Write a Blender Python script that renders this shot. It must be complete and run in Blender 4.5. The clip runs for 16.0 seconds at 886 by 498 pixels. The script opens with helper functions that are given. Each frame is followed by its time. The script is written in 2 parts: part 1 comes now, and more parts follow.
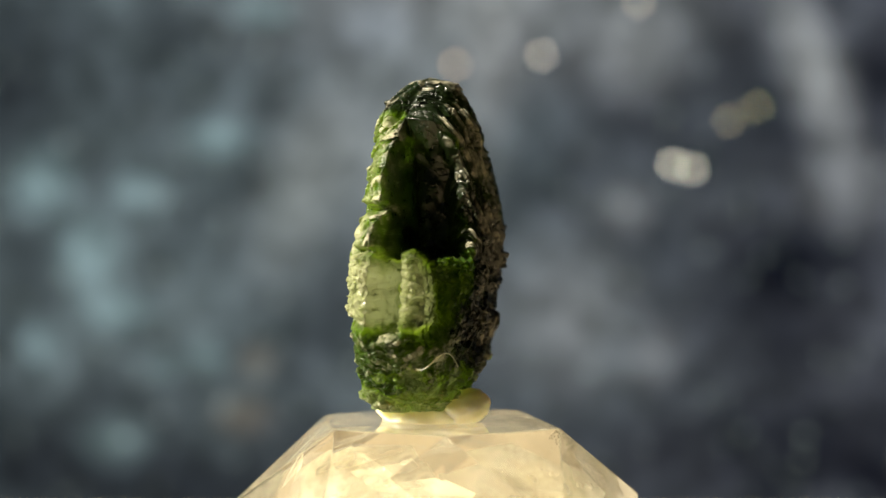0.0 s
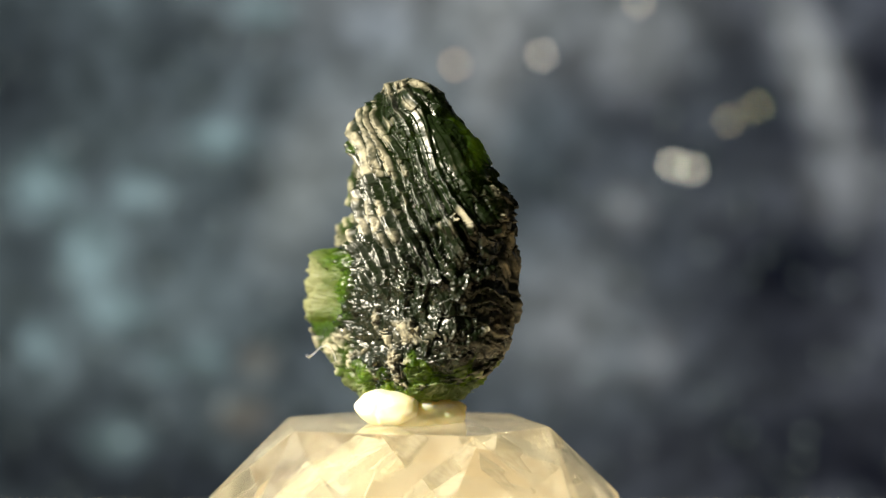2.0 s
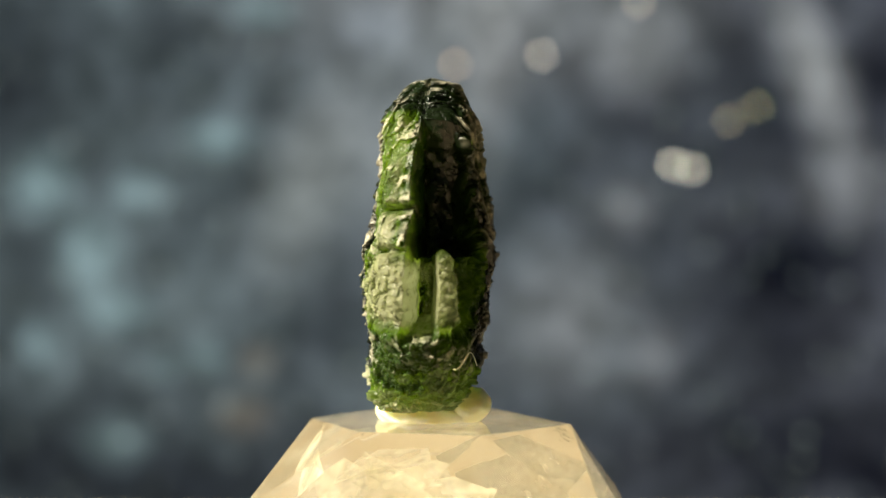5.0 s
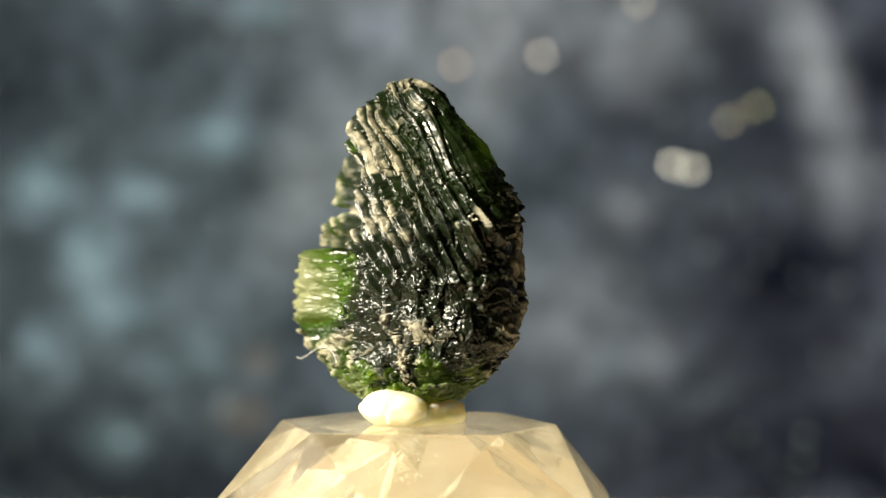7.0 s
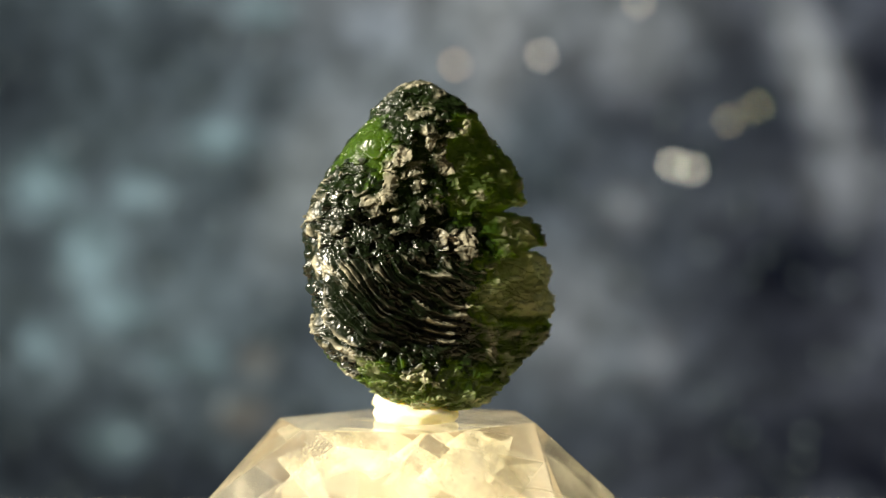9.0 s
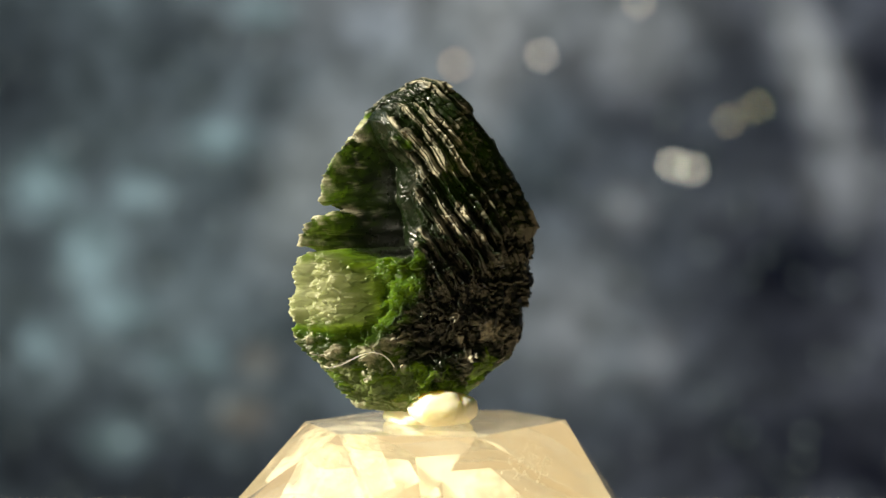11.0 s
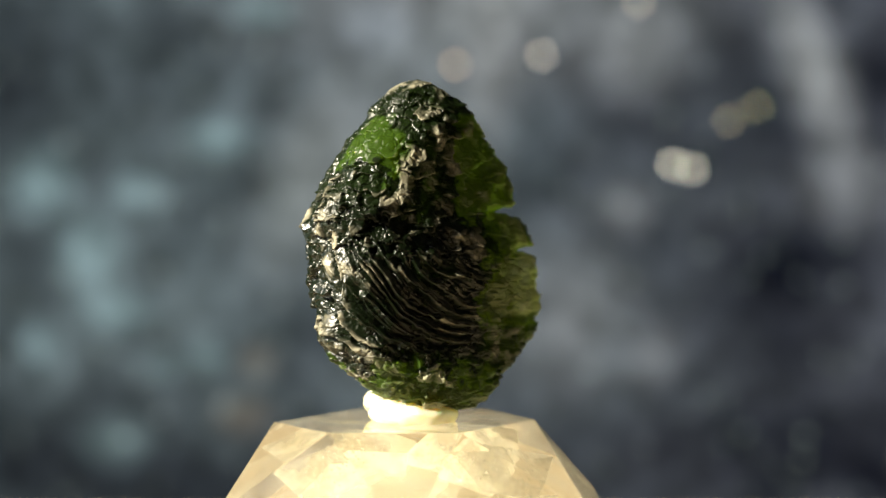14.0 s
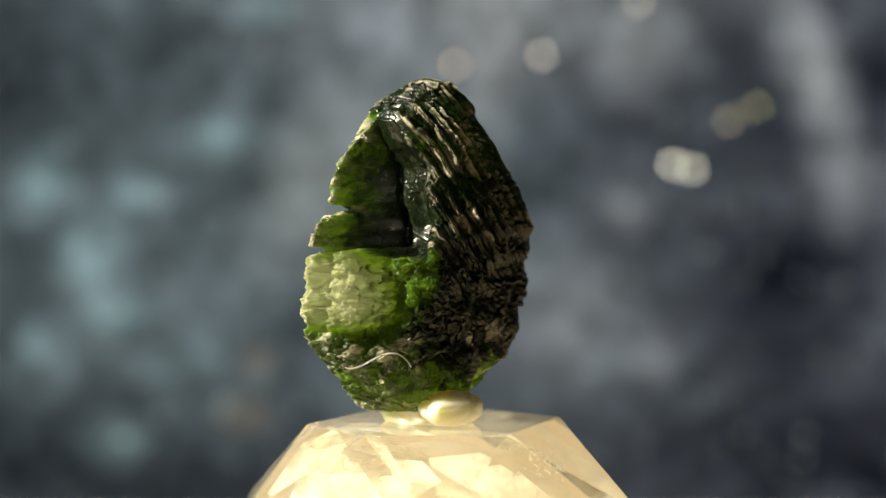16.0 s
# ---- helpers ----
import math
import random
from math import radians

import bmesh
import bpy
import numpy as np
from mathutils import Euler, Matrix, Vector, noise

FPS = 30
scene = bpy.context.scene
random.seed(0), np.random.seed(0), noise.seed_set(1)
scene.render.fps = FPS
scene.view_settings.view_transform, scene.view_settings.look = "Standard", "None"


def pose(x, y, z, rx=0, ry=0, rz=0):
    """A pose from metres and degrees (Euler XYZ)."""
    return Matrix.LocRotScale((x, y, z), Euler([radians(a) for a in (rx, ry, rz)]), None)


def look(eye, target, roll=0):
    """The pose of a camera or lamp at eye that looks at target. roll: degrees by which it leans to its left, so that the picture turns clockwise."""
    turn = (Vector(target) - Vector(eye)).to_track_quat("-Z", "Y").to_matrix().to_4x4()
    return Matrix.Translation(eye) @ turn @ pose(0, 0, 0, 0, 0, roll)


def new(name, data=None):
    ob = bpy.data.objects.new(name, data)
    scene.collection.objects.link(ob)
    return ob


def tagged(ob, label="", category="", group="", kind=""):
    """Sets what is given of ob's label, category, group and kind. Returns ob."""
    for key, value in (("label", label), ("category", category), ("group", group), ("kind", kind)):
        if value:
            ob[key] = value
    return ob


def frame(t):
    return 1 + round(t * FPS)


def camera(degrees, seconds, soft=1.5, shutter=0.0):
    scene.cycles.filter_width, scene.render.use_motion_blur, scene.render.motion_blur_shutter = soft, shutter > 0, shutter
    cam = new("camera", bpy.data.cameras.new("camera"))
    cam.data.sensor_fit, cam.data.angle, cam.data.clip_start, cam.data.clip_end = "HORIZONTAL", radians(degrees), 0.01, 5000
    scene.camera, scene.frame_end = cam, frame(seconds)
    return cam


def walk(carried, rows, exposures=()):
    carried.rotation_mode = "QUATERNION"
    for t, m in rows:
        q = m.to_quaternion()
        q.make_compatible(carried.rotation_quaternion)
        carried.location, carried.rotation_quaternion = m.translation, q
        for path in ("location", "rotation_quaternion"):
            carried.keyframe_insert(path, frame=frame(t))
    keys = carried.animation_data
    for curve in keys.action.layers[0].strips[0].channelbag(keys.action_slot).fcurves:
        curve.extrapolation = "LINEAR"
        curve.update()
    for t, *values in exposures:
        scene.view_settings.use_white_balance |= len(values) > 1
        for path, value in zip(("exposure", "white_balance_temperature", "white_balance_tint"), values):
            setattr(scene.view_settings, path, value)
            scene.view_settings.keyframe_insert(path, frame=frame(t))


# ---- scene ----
S = 0.0000508          # metres in one unit of the plan that the stone is drawn in
TOP = 0.066            # height of the crystal's flat top over the table
PERIOD = 5.186         # seconds for one turn of the crystal

cam = camera(29.3, 16.0)
EYE = (40 * S, -3000 * S, TOP + 317 * S)
cam.data.dof.use_dof = True
cam.data.dof.focus_distance = 2900 * S
cam.data.dof.aperture_fstop = 16.0
VIEW = look(EYE, (EYE[0], 0.0, EYE[2] - 13 * S))
walk(cam, [(0.0, VIEW), (16.0, VIEW)], exposures=[(0.0, 1.3), (16.0, 1.3)])


def turned(t):
    """How far the crystal has turned, in degrees: it runs a little unevenly."""
    a = 2 * math.pi * t / PERIOD
    return math.degrees(a) + 7.8 * math.sin(a) + 16.3 * math.cos(a) - 0.6 * math.sin(2 * a) + 1.7 * math.cos(2 * a)


# ---- light ----
SUN_FROM = Vector((-0.78, -0.42, 0.52)).normalized()
world = bpy.data.worlds.new("world")
scene.world = world
world.use_nodes = True
wn = world.node_tree
sky = wn.nodes.new("ShaderNodeTexSky")
sky.sky_type = "NISHITA"
sky.sun_disc = False
sky.sun_elevation = math.asin(SUN_FROM.z)
sky.sun_rotation = math.atan2(SUN_FROM.x, SUN_FROM.y)
wn.links.new(sky.outputs[0], wn.nodes["Background"].inputs[0])
wn.nodes["Background"].inputs[1].default_value = 0.06
sun_data = bpy.data.lights.new("sun", "SUN")
sun_data.energy = 5.0
sun_data.angle = radians(0.6)
sun_data.color = (1.0, 0.905, 0.70)
sun = new("sun", sun_data)
sun.matrix_world = look(SUN_FROM * 1.0, (0, 0, 0))


# ---- materials ----
class Mat:
    """A node material with short ways to add nodes."""

    def __init__(self, name):
        self.m = bpy.data.materials.new(name)
        self.m.use_nodes = True
        self.t = self.m.node_tree
        self.b = self.t.nodes["Principled BSDF"]
        self.out = self.t.nodes["Material Output"]

    def node(self, kind, **sets):
        n = self.t.nodes.new(kind)
        for k, v in sets.items():
            n.inputs[k.replace("_", " ")].default_value = v
        return n

    def link(self, a, b):
        self.t.links.new(a, b)

    def set(self, **sets):
        for k, v in sets.items():
            self.b.inputs[k.replace("_", " ")].default_value = v
        return self

    def coords(self):
        return self.node("ShaderNodeTexCoord").outputs["Object"]

    def noise(self, scale, detail=4.0, rough=0.55, vec=None, dist=0.0):
        n = self.node("ShaderNodeTexNoise", Scale=scale, Detail=detail, Roughness=rough, Distortion=dist)
        self.link(vec or self.coords(), n.inputs["Vector"])
        return n.outputs["Fac"]

    def ramp(self, fac, stops):
        n = self.node("ShaderNodeValToRGB")
        e = n.color_ramp.elements
        while len(e) < len(stops):
            e.new(0.5)
        for el, (p, c) in zip(e, stops):
            el.position, el.color = p, (*c, 1) if len(c) == 3 else c
        self.link(fac, n.inputs["Fac"])
        return n.outputs["Color"]

    def mix(self, fac, a, b, blend="MIX"):
        n = self.t.nodes.new("ShaderNodeMix")
        n.data_type, n.blend_type = "RGBA", blend
        for sock, v in ((0, fac), (6, a), (7, b)):
            if isinstance(v, (int, float)):
                n.inputs[sock].default_value = v
            elif isinstance(v, tuple):
                n.inputs[sock].default_value = (*v, 1)
            else:
                self.link(v, n.inputs[sock])
        return n.outputs[2]

    def bump(self, height, strength, distance):
        n = self.node("ShaderNodeBump", Strength=strength, Distance=distance)
        self.link(height, n.inputs["Height"])
        self.link(n.outputs["Normal"], self.b.inputs["Normal"])


def stone_material():
    """Green natural glass: a painted mask runs from nearly black through glowing green to pale, in place of light lost
    in thickness; crests rough from etching, with a cream sheen painted on.
    """
    m = Mat("moldavite glass")
    # painted light-through mask; no thickness is worked out from the mesh
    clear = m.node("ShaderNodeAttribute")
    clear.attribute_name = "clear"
    etched_sheen = m.node("ShaderNodeAttribute")
    etched_sheen.attribute_name = "etched_sheen"
    dull = etched_sheen.outputs["Fac"]
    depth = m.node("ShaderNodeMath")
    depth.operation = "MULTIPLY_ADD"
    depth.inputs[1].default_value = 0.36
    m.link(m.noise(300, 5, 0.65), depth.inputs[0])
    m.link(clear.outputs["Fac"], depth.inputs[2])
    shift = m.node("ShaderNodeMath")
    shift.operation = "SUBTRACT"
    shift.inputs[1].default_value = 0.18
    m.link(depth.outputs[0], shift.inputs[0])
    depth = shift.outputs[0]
    # the green glow of light in the glass is put into the base colour
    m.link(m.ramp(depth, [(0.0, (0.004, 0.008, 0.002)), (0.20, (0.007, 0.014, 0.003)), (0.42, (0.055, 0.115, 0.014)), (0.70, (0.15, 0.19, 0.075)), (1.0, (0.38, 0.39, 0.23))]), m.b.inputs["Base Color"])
    m.set(IOR=1.52, Specular_IOR_Level=0.6)
    grain = m.ramp(m.noise(1500, 4, 0.6), [(0.35, (0.80,) * 3), (0.65, (1.0,) * 3)])
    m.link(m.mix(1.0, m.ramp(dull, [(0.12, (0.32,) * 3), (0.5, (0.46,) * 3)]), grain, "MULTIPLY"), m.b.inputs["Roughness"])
    m.bump(m.noise(1300, 3, 0.6), 0.35, 0.00008)
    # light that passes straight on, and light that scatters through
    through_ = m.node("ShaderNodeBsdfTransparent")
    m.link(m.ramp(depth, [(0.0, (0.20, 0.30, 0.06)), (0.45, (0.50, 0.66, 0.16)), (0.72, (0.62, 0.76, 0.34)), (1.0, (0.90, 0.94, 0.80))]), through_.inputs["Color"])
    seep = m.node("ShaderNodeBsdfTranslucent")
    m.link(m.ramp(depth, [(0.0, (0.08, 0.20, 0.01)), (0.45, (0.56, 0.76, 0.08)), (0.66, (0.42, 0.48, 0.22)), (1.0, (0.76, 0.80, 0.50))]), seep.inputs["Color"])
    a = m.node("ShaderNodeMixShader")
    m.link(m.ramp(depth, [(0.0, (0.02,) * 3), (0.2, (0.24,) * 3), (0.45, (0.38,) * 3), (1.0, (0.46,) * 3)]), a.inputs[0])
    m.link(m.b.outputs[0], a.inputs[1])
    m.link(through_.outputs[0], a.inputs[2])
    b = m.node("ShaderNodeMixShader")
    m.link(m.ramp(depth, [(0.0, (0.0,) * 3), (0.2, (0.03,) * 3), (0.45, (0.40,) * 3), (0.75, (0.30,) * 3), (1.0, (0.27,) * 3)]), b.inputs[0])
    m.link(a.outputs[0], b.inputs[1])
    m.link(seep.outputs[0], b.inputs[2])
    # cream sheen painted on the crests as diffuse colour, for sunlit highlights
    sheen = m.node("ShaderNodeBsdfDiffuse", Color=(0.68, 0.63, 0.47, 1))
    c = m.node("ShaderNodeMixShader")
    sheen_breakup = m.ramp(m.noise(700, 5, 0.7), [(0.40, (0.15,) * 3), (0.58, (1.0,) * 3)])
    m.link(m.mix(1.0, m.ramp(dull, [(0.30, (0.0,) * 3), (0.80, (0.50,) * 3)]), sheen_breakup, "MULTIPLY"), c.inputs[0])
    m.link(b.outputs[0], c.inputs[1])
    m.link(sheen.outputs[0], c.inputs[2])
    m.link(c.outputs[0], m.out.inputs["Surface"])
    return m.m


def quartz_material():
    """Clear quartz with a faint cloudiness and a polished skin."""
    m = Mat("clear quartz")
    glass = m.node("ShaderNodeBsdfRefraction", Color=(1.0, 0.985, 0.94, 1), Roughness=0.015, IOR=1.54)
    cloud = m.ramp(m.noise(85, 3, 0.5), [(0.48, (0.0,) * 3), (0.64, (0.09,) * 3)])
    milk = m.node("ShaderNodeBsdfTranslucent", Color=(0.95, 0.91, 0.78, 1))
    m.set(Base_Color=(0.92, 0.88, 0.76, 1), Roughness=0.5)
    hazy = m.node("ShaderNodeMixShader", Fac=0.5)
    m.link(m.b.outputs[0], hazy.inputs[1])
    m.link(milk.outputs[0], hazy.inputs[2])
    body = m.node("ShaderNodeMixShader")
    m.link(cloud, body.inputs[0])
    m.link(glass.outputs[0], body.inputs[1])
    m.link(hazy.outputs[0], body.inputs[2])
    skin = m.node("ShaderNodeBsdfGlossy", Roughness=0.03)
    fres = m.node("ShaderNodeFresnel", IOR=1.54)
    top = m.node("ShaderNodeMixShader")
    m.link(fres.outputs[0], top.inputs[0])
    m.link(body.outputs[0], top.inputs[1])
    m.link(skin.outputs[0], top.inputs[2])
    m.link(top.outputs[0], m.out.inputs["Surface"])
    return m.m


def veil_material(name, least, most):
    """Milky sheets in place of facet reflections, and the cloudy body that brightens the crystal from inside."""
    m = Mat(name)
    m.link(m.ramp(m.noise(240, 5), [(0.3, (0.72, 0.66, 0.42)), (0.7, (0.80, 0.78, 0.66))]), m.b.inputs["Base Color"])
    m.set(Roughness=0.6)
    tr = m.node("ShaderNodeBsdfTranslucent", Color=(0.74, 0.70, 0.58, 1))
    clear = m.node("ShaderNodeBsdfTransparent")
    half = m.node("ShaderNodeMixShader", Fac=0.5)
    m.link(m.b.outputs[0], half.inputs[1])
    m.link(tr.outputs[0], half.inputs[2])
    cover = m.node("ShaderNodeMixShader")
    m.link(m.ramp(m.noise(150, 4, 0.6), [(0.42, (least,) * 3), (0.60, (most,) * 3)]), cover.inputs[0])
    m.link(clear.outputs[0], cover.inputs[1])
    m.link(half.outputs[0], cover.inputs[2])
    m.link(cover.outputs[0], m.out.inputs["Surface"])
    return m.m


def putty_material():
    m = Mat("museum putty")
    m.link(m.ramp(m.noise(500, 4), [(0.3, (0.74, 0.66, 0.40)), (0.7, (0.82, 0.76, 0.55))]), m.b.inputs["Base Color"])
    m.set(Roughness=0.55, Subsurface_Weight=0.85, Subsurface_Radius=(1.0, 0.8, 0.35), Subsurface_Scale=0.003)
    m.bump(m.noise(1400, 4), 0.25, 0.0001)
    return m.m


def plain(name, a, b, scale, rough):
    m = Mat(name)
    m.link(m.ramp(m.noise(scale, 5), [(0.3, a), (0.7, b)]), m.b.inputs["Base Color"])
    m.set(Roughness=rough)
    m.bump(m.noise(scale * 8, 4), 0.2, 0.0005)
    return m.m


STONE, QUARTZ, PUTTY = stone_material(), quartz_material(), putty_material()
VEIL, HEART = veil_material("milky veil", 0.22, 0.72), veil_material("brightening heart", 0.04, 0.32)
WOOD = plain("pale table", (0.34, 0.27, 0.17), (0.44, 0.36, 0.23), 30, 0.5)
PLASTER = plain("grey wall", (0.17, 0.17, 0.175), (0.22, 0.22, 0.225), 3, 0.8)


# ---- shape helpers ----
def mesh_object(name, verts, faces, material, parent=None, smooth=False):
    me = bpy.data.meshes.new(name)
    me.from_pydata(verts, [], faces)
    me.materials.append(material)
    if smooth:
        me.polygons.foreach_set("use_smooth", [True] * len(me.polygons))
    ob = new(name, me)
    if parent:
        ob.parent = parent
    return ob


def part(name, bm, material, parent=None, label="", smooth=False):
    me = bpy.data.meshes.new(name)
    bm.normal_update()
    bm.to_mesh(me)
    bm.free()
    me.materials.append(material)
    if smooth:
        me.polygons.foreach_set("use_smooth", [True] * len(me.polygons))
    ob = new(name, me)
    if parent:
        ob.parent = parent
    return tagged(ob, label)


def box(bm, lo, hi):
    vs = [bm.verts.new((x, y, z)) for x in (lo[0], hi[0]) for y in (lo[1], hi[1]) for z in (lo[2], hi[2])]
    for f in ((0, 1, 3, 2), (4, 6, 7, 5), (0, 4, 5, 1), (2, 3, 7, 6), (0, 2, 6, 4), (1, 5, 7, 3)):
        bm.faces.new([vs[i] for i in f])


def lattice(ix, iy, iz, seed):
    h = (ix * 374761393 + iy * 668265263 + iz * 2147483647 + seed * 974634777) & 0xFFFFFFFF
    h = ((h ^ (h >> 13)) * 1274126177) & 0xFFFFFFFF
    return ((h ^ (h >> 16)) & 0xFFFF) / 32767.5 - 1.0


def vnoise(x, y, z, seed=0):
    """Smooth noise in -1..1 over arrays."""
    fx, fy, fz = np.floor(x), np.floor(y), np.floor(z)
    ix, iy, iz = fx.astype(np.int64), fy.astype(np.int64), fz.astype(np.int64)
    tx, ty, tz = x - fx, y - fy, z - fz
    tx, ty, tz = (q * q * q * (q * (q * 6 - 15) + 10) for q in (tx, ty, tz))
    out = 0
    for dx in (0, 1):
        for dy in (0, 1):
            for dz in (0, 1):
                w = (tx if dx else 1 - tx) * (ty if dy else 1 - ty) * (tz if dz else 1 - tz)
                out = out + w * lattice(ix + dx, iy + dy, iz + dz, seed)
    return out


def fbm(x, y, z, octaves=4, seed=0, gain=0.5):
    out, amp = 0, 1.0
    for k in range(octaves):
        out = out + amp * vnoise(x, y, z, seed + 17 * k)
        x, y, z, amp = x * 2.03, y * 2.03, z * 2.03, amp * gain
    return out


def step(a, b, x):
    q = np.clip((x - a) / (b - a), 0, 1)
    return q * q * (3 - 2 * q)


# ---- setting ----
def room():
    bm = bmesh.new()
    box(bm, (-0.16, -0.12, -0.03), (0.16, 0.40, 0.0))
    tagged(part("table_top", bm, WOOD), "tan wooden table top", "table", kind="structure")
    for name, lo, hi in (("floor", (-1.7, -2.1, -0.85), (2.1, 2.1, -0.75)), ("ceiling", (-1.7, -2.1, 1.9), (2.1, 2.1, 2.0)),
                         ("wall_north", (-1.7, 2.0, -0.75), (2.1, 2.1, 1.9)), ("wall_south", (-1.7, -2.1, -0.75), (2.1, -2.0, 1.9)),
                         ("wall_east", (2.0, -2.0, -0.75), (2.1, 2.0, 1.9))):
        bm = bmesh.new()
        box(bm, lo, hi)
        tagged(part(name, bm, PLASTER), "plain grey room surface", name.split("_")[0], kind="structure")
    bm = bmesh.new()
    for lo, hi in (((-1.7, -2.0, -0.75), (-1.6, 2.0, 0.15)), ((-1.7, -2.0, 1.6), (-1.6, 2.0, 1.9)),
                   ((-1.7, -2.0, 0.15), (-1.6, -1.7, 1.6)), ((-1.7, 0.6, 0.15), (-1.6, 2.0, 1.6))):
        box(bm, lo, hi)
    tagged(part("wall_west", bm, PLASTER), "plain grey wall with a wide window opening", "wall", kind="structure")


BACK = 0.36                                  # distance of the backdrop behind the stone
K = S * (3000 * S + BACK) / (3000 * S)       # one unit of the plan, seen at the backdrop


def at_back(x, y):
    return Vector((EYE[0] + (x - 784) * K, BACK, EYE[2] - (y - 428) * K))


def backdrop():
    """A mottled sheet: dull greys with soft pale patches, teal to the left."""
    m = Mat("mottled backdrop")
    pos = m.coords()
    side = m.node("ShaderNodeSeparateXYZ")
    m.link(pos, side.inputs[0])
    across = m.node("ShaderNodeMapRange", From_Min=-0.13, From_Max=0.13)
    m.link(side.outputs["X"], across.inputs["Value"])
    teal = m.ramp(m.noise(48, 4, 0.6), [(0.30, (0.024, 0.033, 0.046)), (0.70, (0.088, 0.122, 0.165))])
    grey = m.ramp(m.noise(34, 3, 0.55), [(0.33, (0.002, 0.003, 0.008)), (0.68, (0.061, 0.072, 0.109))])
    state = [m.mix(across.outputs[0], teal, grey)]

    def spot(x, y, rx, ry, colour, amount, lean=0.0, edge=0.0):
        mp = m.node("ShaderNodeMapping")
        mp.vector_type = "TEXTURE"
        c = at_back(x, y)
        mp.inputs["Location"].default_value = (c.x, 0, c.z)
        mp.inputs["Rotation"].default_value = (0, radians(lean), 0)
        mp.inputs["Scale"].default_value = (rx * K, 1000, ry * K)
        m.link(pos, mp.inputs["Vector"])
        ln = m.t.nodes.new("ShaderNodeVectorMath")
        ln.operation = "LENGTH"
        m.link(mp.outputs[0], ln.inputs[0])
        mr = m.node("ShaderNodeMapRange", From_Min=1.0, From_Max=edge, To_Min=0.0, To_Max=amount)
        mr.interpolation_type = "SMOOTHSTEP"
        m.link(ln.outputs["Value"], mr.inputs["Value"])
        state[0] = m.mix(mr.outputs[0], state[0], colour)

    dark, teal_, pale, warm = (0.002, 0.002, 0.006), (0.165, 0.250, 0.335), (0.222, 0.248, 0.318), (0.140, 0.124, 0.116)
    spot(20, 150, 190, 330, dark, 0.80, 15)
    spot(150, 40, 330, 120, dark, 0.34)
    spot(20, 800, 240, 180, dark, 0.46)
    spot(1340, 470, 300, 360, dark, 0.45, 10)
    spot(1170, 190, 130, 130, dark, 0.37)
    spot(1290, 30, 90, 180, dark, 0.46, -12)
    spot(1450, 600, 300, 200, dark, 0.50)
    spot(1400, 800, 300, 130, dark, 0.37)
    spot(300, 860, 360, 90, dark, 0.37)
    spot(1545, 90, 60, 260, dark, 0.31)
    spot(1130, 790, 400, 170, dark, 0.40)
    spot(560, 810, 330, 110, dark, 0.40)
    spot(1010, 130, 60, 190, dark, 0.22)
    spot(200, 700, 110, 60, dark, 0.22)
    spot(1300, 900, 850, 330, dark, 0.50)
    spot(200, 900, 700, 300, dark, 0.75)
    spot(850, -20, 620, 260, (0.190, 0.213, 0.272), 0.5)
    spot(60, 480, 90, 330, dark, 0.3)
    spot(385, 245, 85, 50, teal_, 0.75)
    spot(75, 325, 95, 90, teal_, 0.75, -40)
    spot(245, 340, 80, 60, teal_, 0.5)
    spot(160, 450, 90, 110, teal_, 0.75)
    spot(205, 550, 100, 60, teal_, 0.7)
    spot(70, 610, 60, 70, teal_, 0.45, -30)
    spot(365, 630, 55, 50, teal_, 0.5)
    spot(290, 650, 50, 40, teal_, 0.45)
    spot(205, 780, 90, 60, teal_, 0.45)
    spot(470, 20, 90, 50, teal_, 0.6)
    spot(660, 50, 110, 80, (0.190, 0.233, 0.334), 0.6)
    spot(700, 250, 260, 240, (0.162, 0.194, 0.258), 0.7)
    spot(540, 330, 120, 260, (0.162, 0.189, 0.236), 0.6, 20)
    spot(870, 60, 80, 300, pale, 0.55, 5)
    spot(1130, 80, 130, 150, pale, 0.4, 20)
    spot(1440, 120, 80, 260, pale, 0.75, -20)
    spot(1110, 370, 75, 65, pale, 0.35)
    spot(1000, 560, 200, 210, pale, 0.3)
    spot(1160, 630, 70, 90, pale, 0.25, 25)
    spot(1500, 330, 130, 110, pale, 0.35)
    spot(430, 735, 75, 50, warm, 0.5)
    spot(455, 640, 50, 50, warm, 0.4)
    fleck = m.ramp(m.noise(120, 4, 0.65), [(0.40, (0.42, 0.46, 0.46)), (0.60, (1.16, 1.23, 1.28))])
    # small bright flecks painted into the sheet's colour for its glints
    dots = m.node("ShaderNodeTexVoronoi", Scale=170.0, Randomness=1.0)
    m.link(pos, dots.inputs["Vector"])
    tone = m.node("ShaderNodeSeparateColor")
    m.link(dots.outputs["Color"], tone.inputs[0])
    size = m.ramp(dots.outputs["Distance"], [(0.16, (0.20,) * 3), (0.24, (0.0,) * 3)])
    some = m.ramp(tone.outputs[0], [(0.45, (0.0,) * 3), (1.0, (1.0,) * 3)])
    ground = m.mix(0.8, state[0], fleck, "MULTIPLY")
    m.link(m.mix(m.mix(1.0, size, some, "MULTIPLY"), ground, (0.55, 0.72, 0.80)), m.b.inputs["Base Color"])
    m.set(Roughness=0.95, Specular_IOR_Level=0.0)
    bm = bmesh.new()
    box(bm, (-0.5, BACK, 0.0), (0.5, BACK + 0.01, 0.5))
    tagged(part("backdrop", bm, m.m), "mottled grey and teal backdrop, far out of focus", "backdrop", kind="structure")


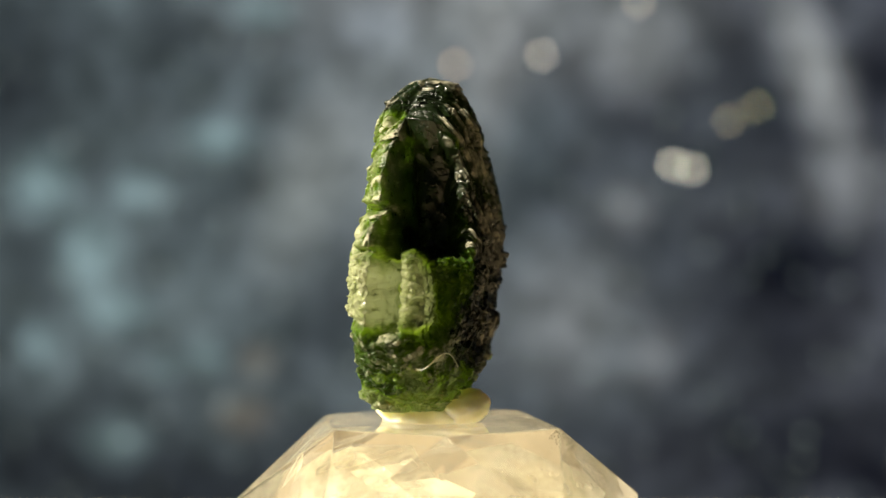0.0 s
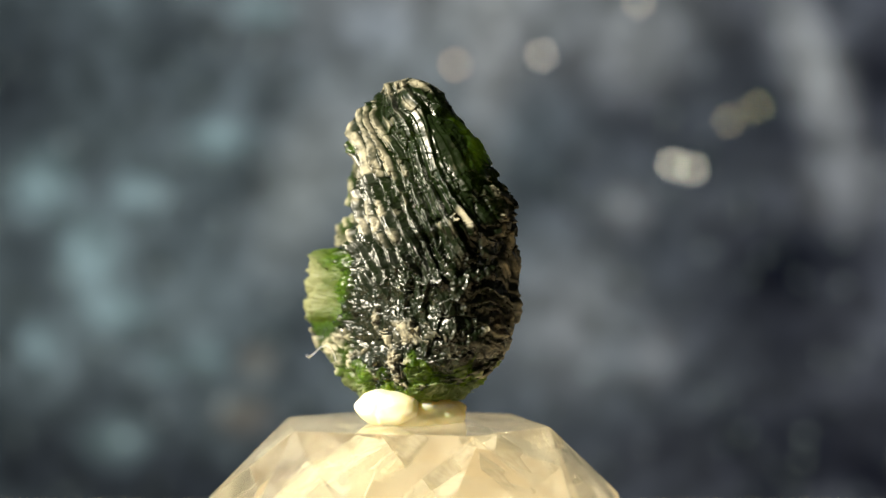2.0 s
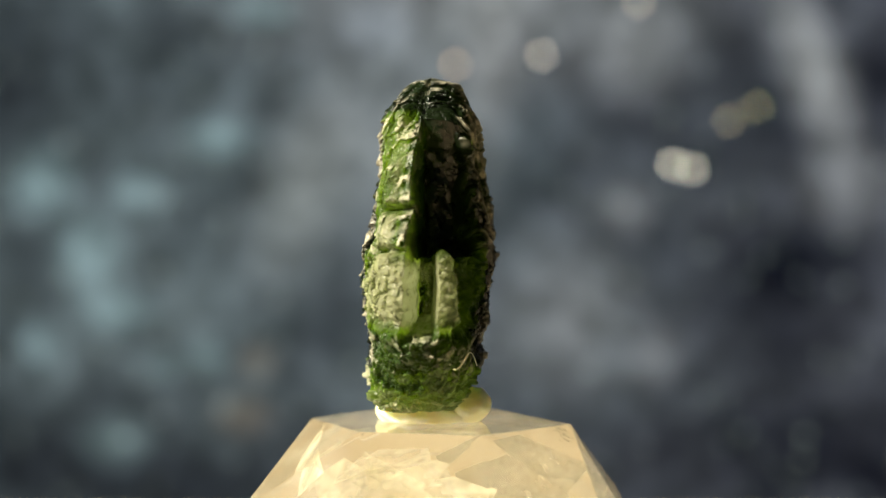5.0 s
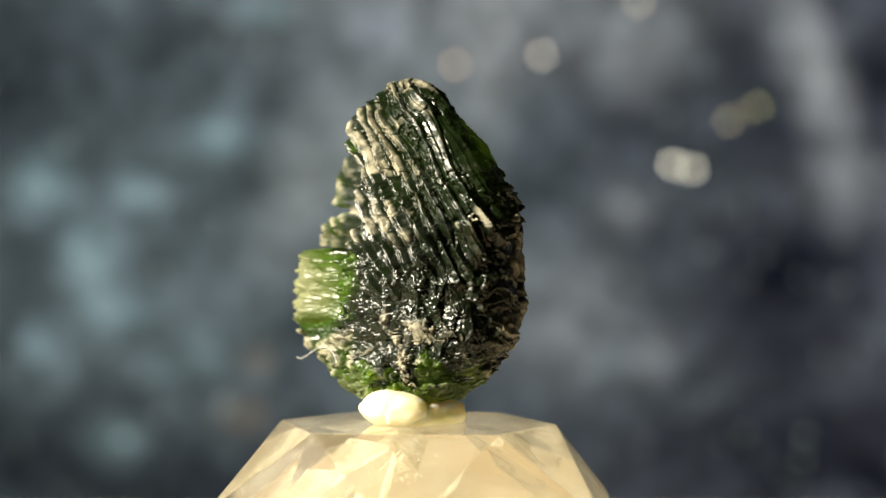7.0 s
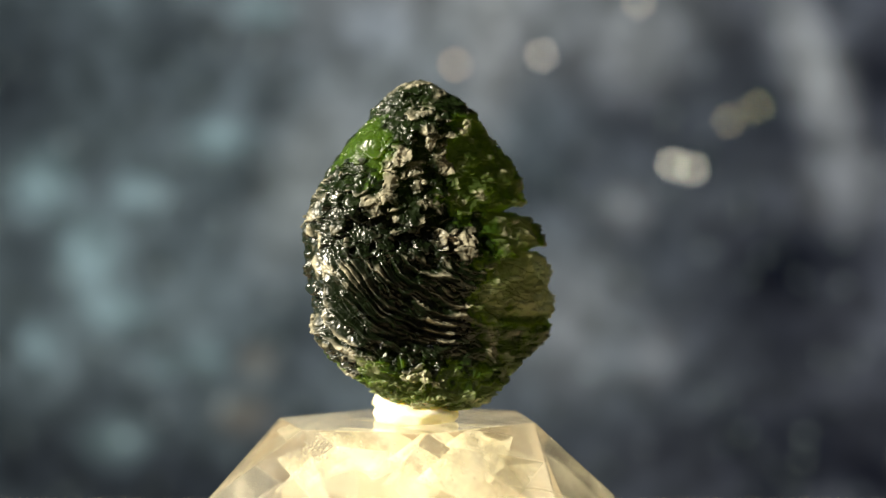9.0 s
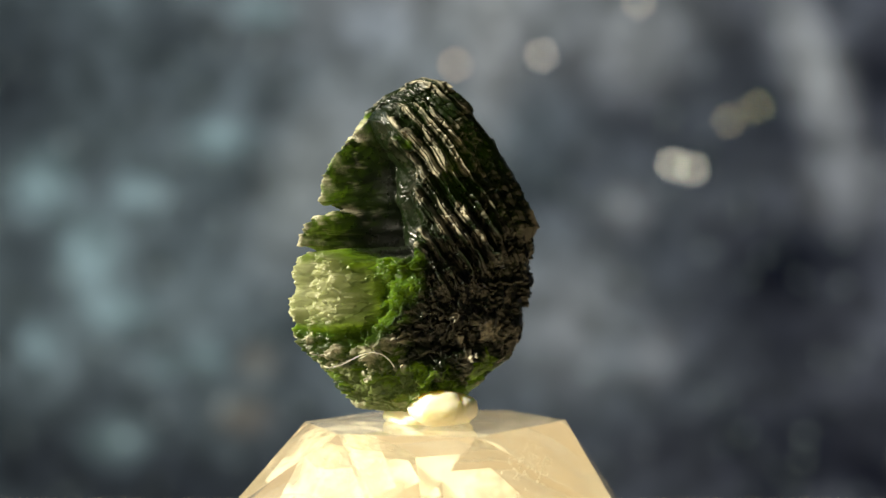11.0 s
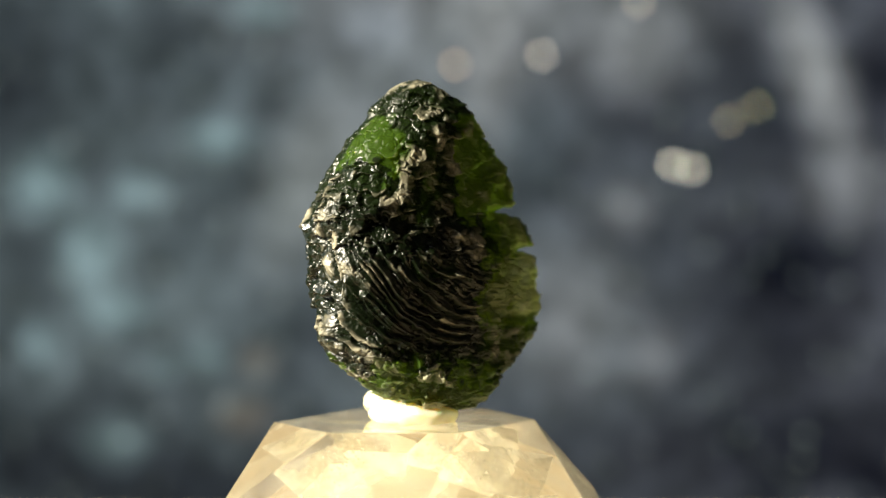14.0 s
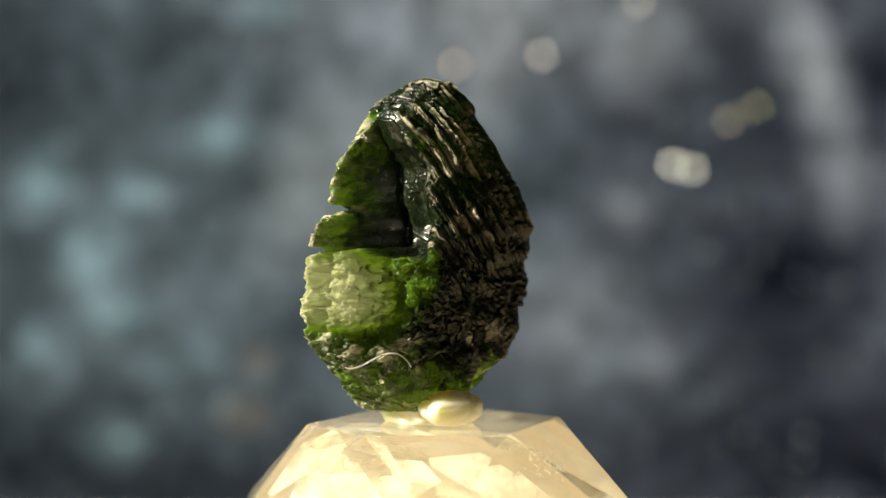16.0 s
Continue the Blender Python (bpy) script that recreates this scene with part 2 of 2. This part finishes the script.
def glint_beads():
    """Tiny glowing beads added before the backdrop for its glints, seen as soft discs."""
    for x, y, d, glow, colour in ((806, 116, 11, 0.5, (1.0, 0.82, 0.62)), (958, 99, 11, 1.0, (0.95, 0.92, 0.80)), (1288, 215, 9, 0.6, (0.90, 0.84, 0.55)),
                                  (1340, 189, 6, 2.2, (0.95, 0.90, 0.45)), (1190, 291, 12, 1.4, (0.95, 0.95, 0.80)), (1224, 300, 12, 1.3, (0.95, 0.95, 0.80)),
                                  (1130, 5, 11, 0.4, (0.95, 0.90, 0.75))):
        m = Mat("glint glow")
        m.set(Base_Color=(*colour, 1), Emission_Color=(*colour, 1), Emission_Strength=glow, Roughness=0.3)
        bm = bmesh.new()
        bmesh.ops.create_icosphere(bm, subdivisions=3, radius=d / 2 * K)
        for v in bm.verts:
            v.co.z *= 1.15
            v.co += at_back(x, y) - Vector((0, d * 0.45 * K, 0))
        tagged(part("glint_bead", bm, m.m, smooth=True), "tiny glowing bead added for a glint on the backdrop", "light", group="lights on the backdrop")


# ---- the turning things ----
def crystal_base():
    """A quartz crystal with its tip cut flat: six sloping faces, six upright ones."""
    def ring(bm, z, rows):
        for az, r in rows:
            bm.verts.new((r * S * math.cos(radians(az)), r * S * math.sin(radians(az)), z))

    bm = bmesh.new()
    ring(bm, TOP, ((-9, 268), (63, 258), (109, 243), (168, 203), (244, 204), (298, 248)))
    ring(bm, TOP - 138 * S, ((28, 398), (85, 383), (145, 366), (208, 334), (262, 350), (325, 388)))
    ring(bm, TOP - 330 * S, ((-9, 470), (57, 462), (115, 440), (176, 420), (235, 420), (293, 440)))
    ring(bm, 0.0, ((-9, 450), (57, 440), (115, 425), (176, 400), (235, 400), (293, 425)))
    bmesh.ops.convex_hull(bm, input=bm.verts[:])
    bmesh.ops.dissolve_limit(bm, angle_limit=radians(1), verts=bm.verts[:], edges=bm.edges[:])
    bmesh.ops.recalc_face_normals(bm, faces=bm.faces)
    bmesh.ops.bevel(bm, geom=bm.edges[:], offset=0.00012, segments=2, affect="EDGES", profile=0.6)
    base = tagged(part("crystal_base", bm, QUARTZ), "cloudy clear quartz crystal with a flat cut top", "crystal")
    base.visible_shadow = False
    # a cloudy body added below the clear tip to brighten it from inside
    bm = bmesh.new()
    for z, grow, lift in ((-205, 0.50, 14), (-265, 0.74, 0), (-400, 0.80, 0), (-1290, 0.84, 0)):
        for k in range(9):
            a = radians(40 * k + 13 * grow)
            r = (300 if z > -200 else 430) * grow * (1 + 0.12 * noise.noise(Vector((k * 1.7, z * 0.01, 2))))
            bm.verts.new((r * S * math.cos(a), r * S * math.sin(a), TOP + (z + lift * math.sin(k * 2.4)) * S))
    bmesh.ops.convex_hull(bm, input=bm.verts[:])
    part("brightening_heart", bm, HEART, base, "cloudy cream body added to brighten the crystal from inside")
    # flat angular milky sheets, in place of bright reflections off the back facets
    rnd = random.Random(4)
    for k in range(7):
        bm = bmesh.new()
        az, tilt = rnd.uniform(0, 360), rnd.uniform(25, 80)
        c = Vector((rnd.uniform(-170, 170), rnd.uniform(-170, 170), rnd.uniform(-210, -100)))
        turn = Euler((radians(tilt), 0, radians(az))).to_matrix()
        n = rnd.choice((4, 5))
        ring_ = []
        for q in range(n):
            a = 2 * math.pi * q / n + rnd.uniform(-0.4, 0.4)
            at = turn @ (Vector((math.cos(a), math.sin(a) * 0.7, 0)) * rnd.uniform(60, 150)) + c
            at.z = min(at.z, -16)
            reach = (165 - 0.75 * at.z) / max(math.hypot(at.x, at.y), 1)
            if reach < 1:
                at.x, at.y = at.x * reach, at.y * reach
            ring_.append(at * S + Vector((0, 0, TOP)))
        mid = bm.verts.new(sum(ring_, Vector()) / n)
        vs = [bm.verts.new(p) for p in ring_]
        for q in range(n):
            bm.faces.new((mid, vs[q], vs[(q + 1) % n]))
        part("reflection_veil", bm, VEIL, base, "milky sheet in the clear quartz in place of a facet reflection")
    # small bubbles near the front faces
    bub = bmesh.new()
    bmesh.ops.create_icosphere(bub, subdivisions=1, radius=2.4 * S)
    me = bpy.data.meshes.new("bubble")
    bub.to_mesh(me)
    bub.free()
    me.materials.append(VEIL)
    me.polygons.foreach_set("use_smooth", [True] * len(me.polygons))
    for az, up_, spread in ((112, -55, 40), (165, -60, 34), (20, -80, 30)):
        for n in range(60):
            a = radians(az + rnd.gauss(0, 9))
            depth = up_ + rnd.gauss(0, spread * 0.5)
            depth = min(depth, -15)
            r = (195 - 0.8 * depth) * rnd.uniform(0.80, 0.86)
            b = new("bubble", me)
            b.parent = base
            b.location = (r * S * math.cos(a), r * S * math.sin(a), TOP + depth * S)
    return base


def chips(x, y, z, seed, lean=(0.0, 0.0, 0.0)):
    """Flat broken flakes with steps between them: every cell is a small tilted plane."""
    fx, fy, fz = np.floor(x).astype(np.int64), np.floor(y).astype(np.int64), np.floor(z).astype(np.int64)
    best, second, high = np.full(x.shape, 9.0), np.full(x.shape, 9.0), np.zeros(x.shape)
    for dx in (-1, 0, 1):
        for dy in (-1, 0, 1):
            for dz in (-1, 0, 1):
                i, j, k = fx + dx, fy + dy, fz + dz
                vx = x - (i + 0.5 + 0.45 * lattice(i, j, k, seed))
                vy = y - (j + 0.5 + 0.45 * lattice(i, j, k, seed + 1))
                vz = z - (k + 0.5 + 0.45 * lattice(i, j, k, seed + 2))
                d = vx * vx + vy * vy + vz * vz
                plane = 0.55 * lattice(i, j, k, seed + 3)
                plane = plane + vx * (lean[0] + 0.6 * lattice(i, j, k, seed + 4)) + vy * (lean[1] + 0.6 * lattice(i, j, k, seed + 5)) \
                    + vz * (lean[2] + 0.6 * lattice(i, j, k, seed + 6))
                near = d < best
                second = np.where(near, best, np.minimum(second, d))
                high = np.where(near, plane, high)
                best = np.where(near, d, best)
    gap = np.sqrt(second) - np.sqrt(best)
    return high - 0.30 * (1 - step(0.0, 0.10, gap))


def saw(x):
    """Overlapping flakes: a slow rise and a steep fall."""
    f = x - np.floor(x)
    return np.where(f < 0.78, f / 0.78, (1 - f) / 0.22)


def fibre(ob):
    """A stray hair caught on the stone's lower edge."""
    cu = bpy.data.curves.new("fibre", "CURVE")
    cu.dimensions = "3D"
    cu.bevel_depth = 1.0 * S
    cu.bevel_resolution = 2
    sp = cu.splines.new("NURBS")
    pts = [(68, -222, 636), (74, -212, 642), (84, -182, 628), (92, -150, 610), (98, -118, 618), (104, -108, 640)]
    sp.points.add(len(pts) - 1)
    for p, (w, u, y) in zip(sp.points, pts):
        p.co = (w * S, u * S, TOP + (745 - y) * S, 1)
    sp.order_u, sp.use_endpoint_u = 4, True
    cu.materials.append(PUTTY)
    hair = new("fibre", cu)
    hair.parent = ob
    tagged(hair, "pale curled fibre caught on the stone")


def stone():
    """A leaf-shaped lump of green glass, hollowed on one edge between two thin walls."""
    NT, NZ = 840, 620
    yy = np.linspace(139, 733, NZ)                       # level, downwards
    lev = [139, 144, 152, 200, 250, 300, 350, 400, 450, 500, 550, 600, 650, 700, 722, 733]

    def along(*v):
        return np.interp(yy, lev, v)[:, None]

    u0 = along(-5, -5, -8, -18, 10, 50, 62, 75, 60, 60, 65, 75, 10, -15, -15, -10)
    up = along(4, 20, 36, 92, 116, 106, 121, 128, 149, 146, 130, 106, 131, 88, 50, 8)
    un = along(6, 18, 32, 82, 157, 240, 254, 302, 298, 310, 319, 318, 190, 108, 75, 20)
    w0 = along(20, 20, 22, 19, 16, 20, 17, 18, 15, 17, 13, 9, 5, -4, -4, -4)
    wh = along(4, 26, 42, 72, 84, 86, 95, 101, 115, 118, 110, 95, 95, 84, 55, 12)
    th = np.linspace(0, 2 * np.pi, NT, endpoint=False)[None, :]
    # more columns at the hollow, where the walls are thin
    th = th + 0.62 * np.sin(th)
    th = th - np.pi / 2 + np.pi + 0 * yy[:, None]
    Y = yy[:, None] + 0 * th
    cu, cw = np.sin(th), np.cos(th)
    n = 2.3
    R = (np.abs(cu / np.where(cu > 0, up, un)) ** n + np.abs(cw / wh) ** n) ** (-1 / n)
    g = np.degrees(np.arctan2(cw, -cu))                  # angle from the open edge
    o = 0 * Y
    # the hollow between the walls, and the slot below its lip
    lip = 455 - 14 * np.exp(-((g - 8) / 3) ** 2) + 7 * fbm(g / 5, o, o + 3, 3, 5)
    left = -4.5 + 1.5 * vnoise(Y / 25, o, o, 8)
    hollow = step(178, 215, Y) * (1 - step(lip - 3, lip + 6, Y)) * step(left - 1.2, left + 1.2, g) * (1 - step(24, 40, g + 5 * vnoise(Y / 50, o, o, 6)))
    slot = step(435, 445, Y) * (1 - step(545, 600, Y)) * step(left - 1, left + 1.5, g) * (1 - step(4, 6, g))
    R = R * (1 - hollow) + np.minimum(R, 112 + 14 * vnoise(g / 20, Y / 90, o, 3)) * hollow
    R = R * (1 - slot) + np.minimum(R, 165) * slot
    # beside the slot stands a thin fin, and past it the body falls back
    back = step(11, 17, g + 2 * vnoise(Y / 14, o, o, 9)) * (1 - step(38, 62, g)) * step(446, 462, Y) * (1 - step(548, 612, Y + 12 * vnoise(g / 6, o, o, 10)))
    R = R * (1 - back) + np.minimum(R, 196 + 16 * vnoise(g / 9, Y / 22, o, 4)) * back
    # the broken rim of the thin wall
    wall = step(-26, -16, g) * (1 - step(-4, 0, g)) * (Y < 610)
    notch = np.exp(-((Y - 373) / 8) ** 2) + 0.8 * np.exp(-((Y - 443) / 7) ** 2) + 0.25 * (1 - step(245, 268, Y)) + 0.35 * np.exp(-((Y - 560) / 9) ** 2)
    R = R - wall * (48 * np.clip(notch, 0, 1) + 8 * fbm(Y / 24, g / 8, o, 3, 77))
    R = R - 8 * (1 - wall) * step(-40, 0, -np.abs(g)) * step(430, 460, Y) * fbm(Y / 10, g / 4, o, 3, 78)
    U, W, Z = u0 + R * cu, w0 + R * cw, Y
    # relief: long slanting flakes on one face, scales and bands on the other
    wx = 8 * fbm(U / 90, W / 90, Z / 90, 2, 11)
    wz = 8 * fbm(U / 90, W / 90, Z / 90, 2, 29)
    q = (U + wx) * 0.87 - (Z - 420 + wz) * (0.55 - 0.0004 * (Z - 420))
    al = (U + wx) * 0.5 + (Z + wz) * 0.87
    jx, jz = 7 * vnoise(U / 13, W / 13, Z / 13, 31) + 4 * vnoise(U / 5, W / 5, Z / 5, 32), 7 * vnoise(U / 13, W / 13, Z / 13, 33)
    brk = 0.45 * vnoise(q / 40, al / 170, W / 70, 43)
    ridA = 1.0 * saw(q / 27 + brk) + 0.34 * saw(q / 9.5 + 1.3 * brk) + 0.24 + 0.62 * chips((q + jx) / 28, (al + 3 * jz) / 66, W / 50, 45)
    low = step(470, 540, Z + 0.25 * U + 14 * vnoise(U / 30, W / 30, Z / 60, 46))
    ridA = ridA * (1 - low) + low * (0.75 + 0.8 * chips((U + 1.4 * jx + wx) / 27, W / 30, (Z + 2 * jz) / 50, 47, (0.3, 0.0, 0.3)) + 0.18 * chips((U + jx) / 12, W / 12, (Z + jz) / 22, 48))
    rr = np.hypot(U + 150 + wx, (Z - 330 + wz) * 1.2)
    ang = np.arctan2(Z - 330, U + 150)
    ridB = 1.05 * saw(rr / 25 + 1.2 * vnoise(rr / 30, ang * 3, W / 60, 53)) + 0.22 * saw(rr / 9 + vnoise(rr / 20, ang * 6, W / 60, 59)) \
        + 0.40 * chips((rr + jx) / 24, ang * 3 + jz / 40, W / 60, 55) + 0.1
    scl = 0.75 + 0.80 * chips((U + 1.2 * jx + wx) / 29, W / 28, (Z + 1.2 * jz + wz) / 26, 61, (0.0, 0.0, 0.5)) + 0.20 * chips((U + jx) / 14, W / 14, (Z + jz) / 14, 64)
    lump = 0.75 + 1.0 * chips((U + 1.5 * jx) / 38, W / 36, (Z + jz) / 28, 91) + 0.55 * chips((U + jx) / 15, W / 15, (Z + jz) / 13, 92)
    lowb = step(440, 500, Z + 0.15 * U)
    relB = ridB * lowb + scl * (1 - lowb)
    face = step(-0.35, 0.15, cw + 0.25 * vnoise(U / 40, W / 40, Z / 40, 97) - 0.25 * (cu > 0.6))
    rel = ridA * face + relB * (1 - face)
    foot = step(590, 640, Z + 10 * vnoise(U / 30, W / 30, Z / 30, 98))
    mouth = (1 - step(30, 55, np.abs(g - 4))) * step(430, 470, Z) * (1 - slot)
    foot = np.maximum(foot, mouth)
    rel = rel * (1 - foot) + lump * foot
    fine = fbm(U / 6, W / 6, Z / 6, 2, 71)
    sag = (step(418, 446, Z + 0.12 * U) - step(520, 590, Z)) * step(-0.1, 0.4, cw + 0.6 * (cu > 0) * cu)
    keep = (1 - 0.85 * hollow) * (1 - 0.6 * step(330, 290, Z) * step(185, 215, Z) * step(0.35, 0.7, cu))
    thin = np.clip(wall + slot, 0, 1)
    taper = np.clip(R / 60, 0, 1)
    R = R + taper * keep * (1 - 0.25 * thin) * (15 * (rel - 0.75) + 0.9 * fine) + 5 * fbm(U / 45, W / 45, Z / 45, 2, 83) - 13 * taper * sag
    R = np.maximum(R, 2)
    X, Yw = (w0 + R * cw) * S, (u0 + R * cu) * S
    Zw = TOP + (745 - Y + 3 * vnoise(U / 14, W / 14, Z / 14, 99) * taper) * S
    verts = np.stack([X, Yw, Zw], -1).reshape(-1, 3)
    i, j = np.meshgrid(np.arange(NZ - 1), np.arange(NT), indexing="ij")
    j2 = (j + 1) % NT
    faces = np.stack([i * NT + j, i * NT + j2, (i + 1) * NT + j2, (i + 1) * NT + j], -1).reshape(-1, 4)[:, ::-1]
    faces = faces.tolist() + [list(range(NT)), list(range((NZ - 1) * NT, NZ * NT))[::-1]]
    ob = mesh_object("moldavite_stone", verts.tolist(), faces, STONE, smooth=True)
    # crests get rough etching and the painted cream sheen, in patches, less where the face hangs under
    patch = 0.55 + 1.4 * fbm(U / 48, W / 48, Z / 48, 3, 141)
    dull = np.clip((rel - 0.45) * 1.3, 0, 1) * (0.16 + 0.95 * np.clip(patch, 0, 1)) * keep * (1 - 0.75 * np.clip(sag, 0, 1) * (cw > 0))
    # painted mask of how much light the glass passes: walls at the open edge, upper part, glow patches, foot
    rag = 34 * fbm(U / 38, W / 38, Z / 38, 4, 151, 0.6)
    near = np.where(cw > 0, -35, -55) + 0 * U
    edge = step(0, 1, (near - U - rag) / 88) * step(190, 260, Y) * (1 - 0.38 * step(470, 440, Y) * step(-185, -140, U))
    # mouth under the hollow painted darker, as shade
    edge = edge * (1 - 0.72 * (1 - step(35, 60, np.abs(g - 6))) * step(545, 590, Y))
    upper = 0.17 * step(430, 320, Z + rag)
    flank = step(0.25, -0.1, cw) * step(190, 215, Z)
    # green glow of light coming through, painted on one flank
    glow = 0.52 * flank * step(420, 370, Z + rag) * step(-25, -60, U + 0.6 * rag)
    shoulder_glow = 0.42 * flank * step(320, 290, Z + rag) * step(40, 80, U + 0.6 * rag)
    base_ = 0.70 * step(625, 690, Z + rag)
    # shade in the hollow, beside the fin and on the inner wall, put into the mask
    clear = np.maximum.reduce([edge, upper, glow, shoulder_glow, base_]) * (1 - 0.80 * hollow) * (1 - 0.55 * back)
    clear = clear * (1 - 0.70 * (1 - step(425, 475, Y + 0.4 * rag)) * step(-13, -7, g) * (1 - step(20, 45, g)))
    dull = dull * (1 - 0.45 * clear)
    ob.data.attributes.new("etched_sheen", "FLOAT", "POINT").data.foreach_set("value", dull.astype(np.float32).ravel())
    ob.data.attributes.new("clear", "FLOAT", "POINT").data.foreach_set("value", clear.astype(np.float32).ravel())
    fibre(ob)
    return tagged(ob, "dark green ridged glassy stone, hollowed along one edge", "stone")


def putty():
    """A flat pad pressed on the crystal with a fat rolled lump on one side."""
    bm = bmesh.new()
    bmesh.ops.create_icosphere(bm, subdivisions=5, radius=1)
    for v in bm.verts:
        k = 1 + noise.noise(v.co * 1.7) * 0.10 + noise.noise(v.co * 5) * 0.02
        crease = 5 * math.exp(-((v.co.y - 0.2 - 0.2 * v.co.z) / 0.05) ** 2) * max(v.co.x, 0)
        v.co = Vector((84 - crease + v.co.x * 43 * k, -1 + v.co.y * 63 * k, 29 + v.co.z * 32 * k)) * S + Vector((0, 0, TOP))
    lump = part("putty_lump", bm, PUTTY, smooth=True)
    bm = bmesh.new()
    bmesh.ops.create_icosphere(bm, subdivisions=5, radius=1)
    for v in bm.verts:
        k = 1 + noise.noise(v.co * 2.1 + Vector((4, 2, 0))) * 0.15
        v.co = Vector((10 + v.co.x * 88 * k, 8 + v.co.y * 72 * k, max(12 + v.co.z * 40 * k, -1))) * S + Vector((0, 0, TOP))
    part("pad", bm, PUTTY, lump, smooth=True)
    return tagged(lump, "soft cream putty holding the stone upright", "putty")


room()
backdrop()
glint_beads()
TURNING = [crystal_base(), stone(), putty()]


def motions():
    for thing in TURNING:
        walk(thing, [(k * 0.25, pose(0, 0, 0, 0, 0, -turned(k * 0.25))) for k in range(65)])


motions()
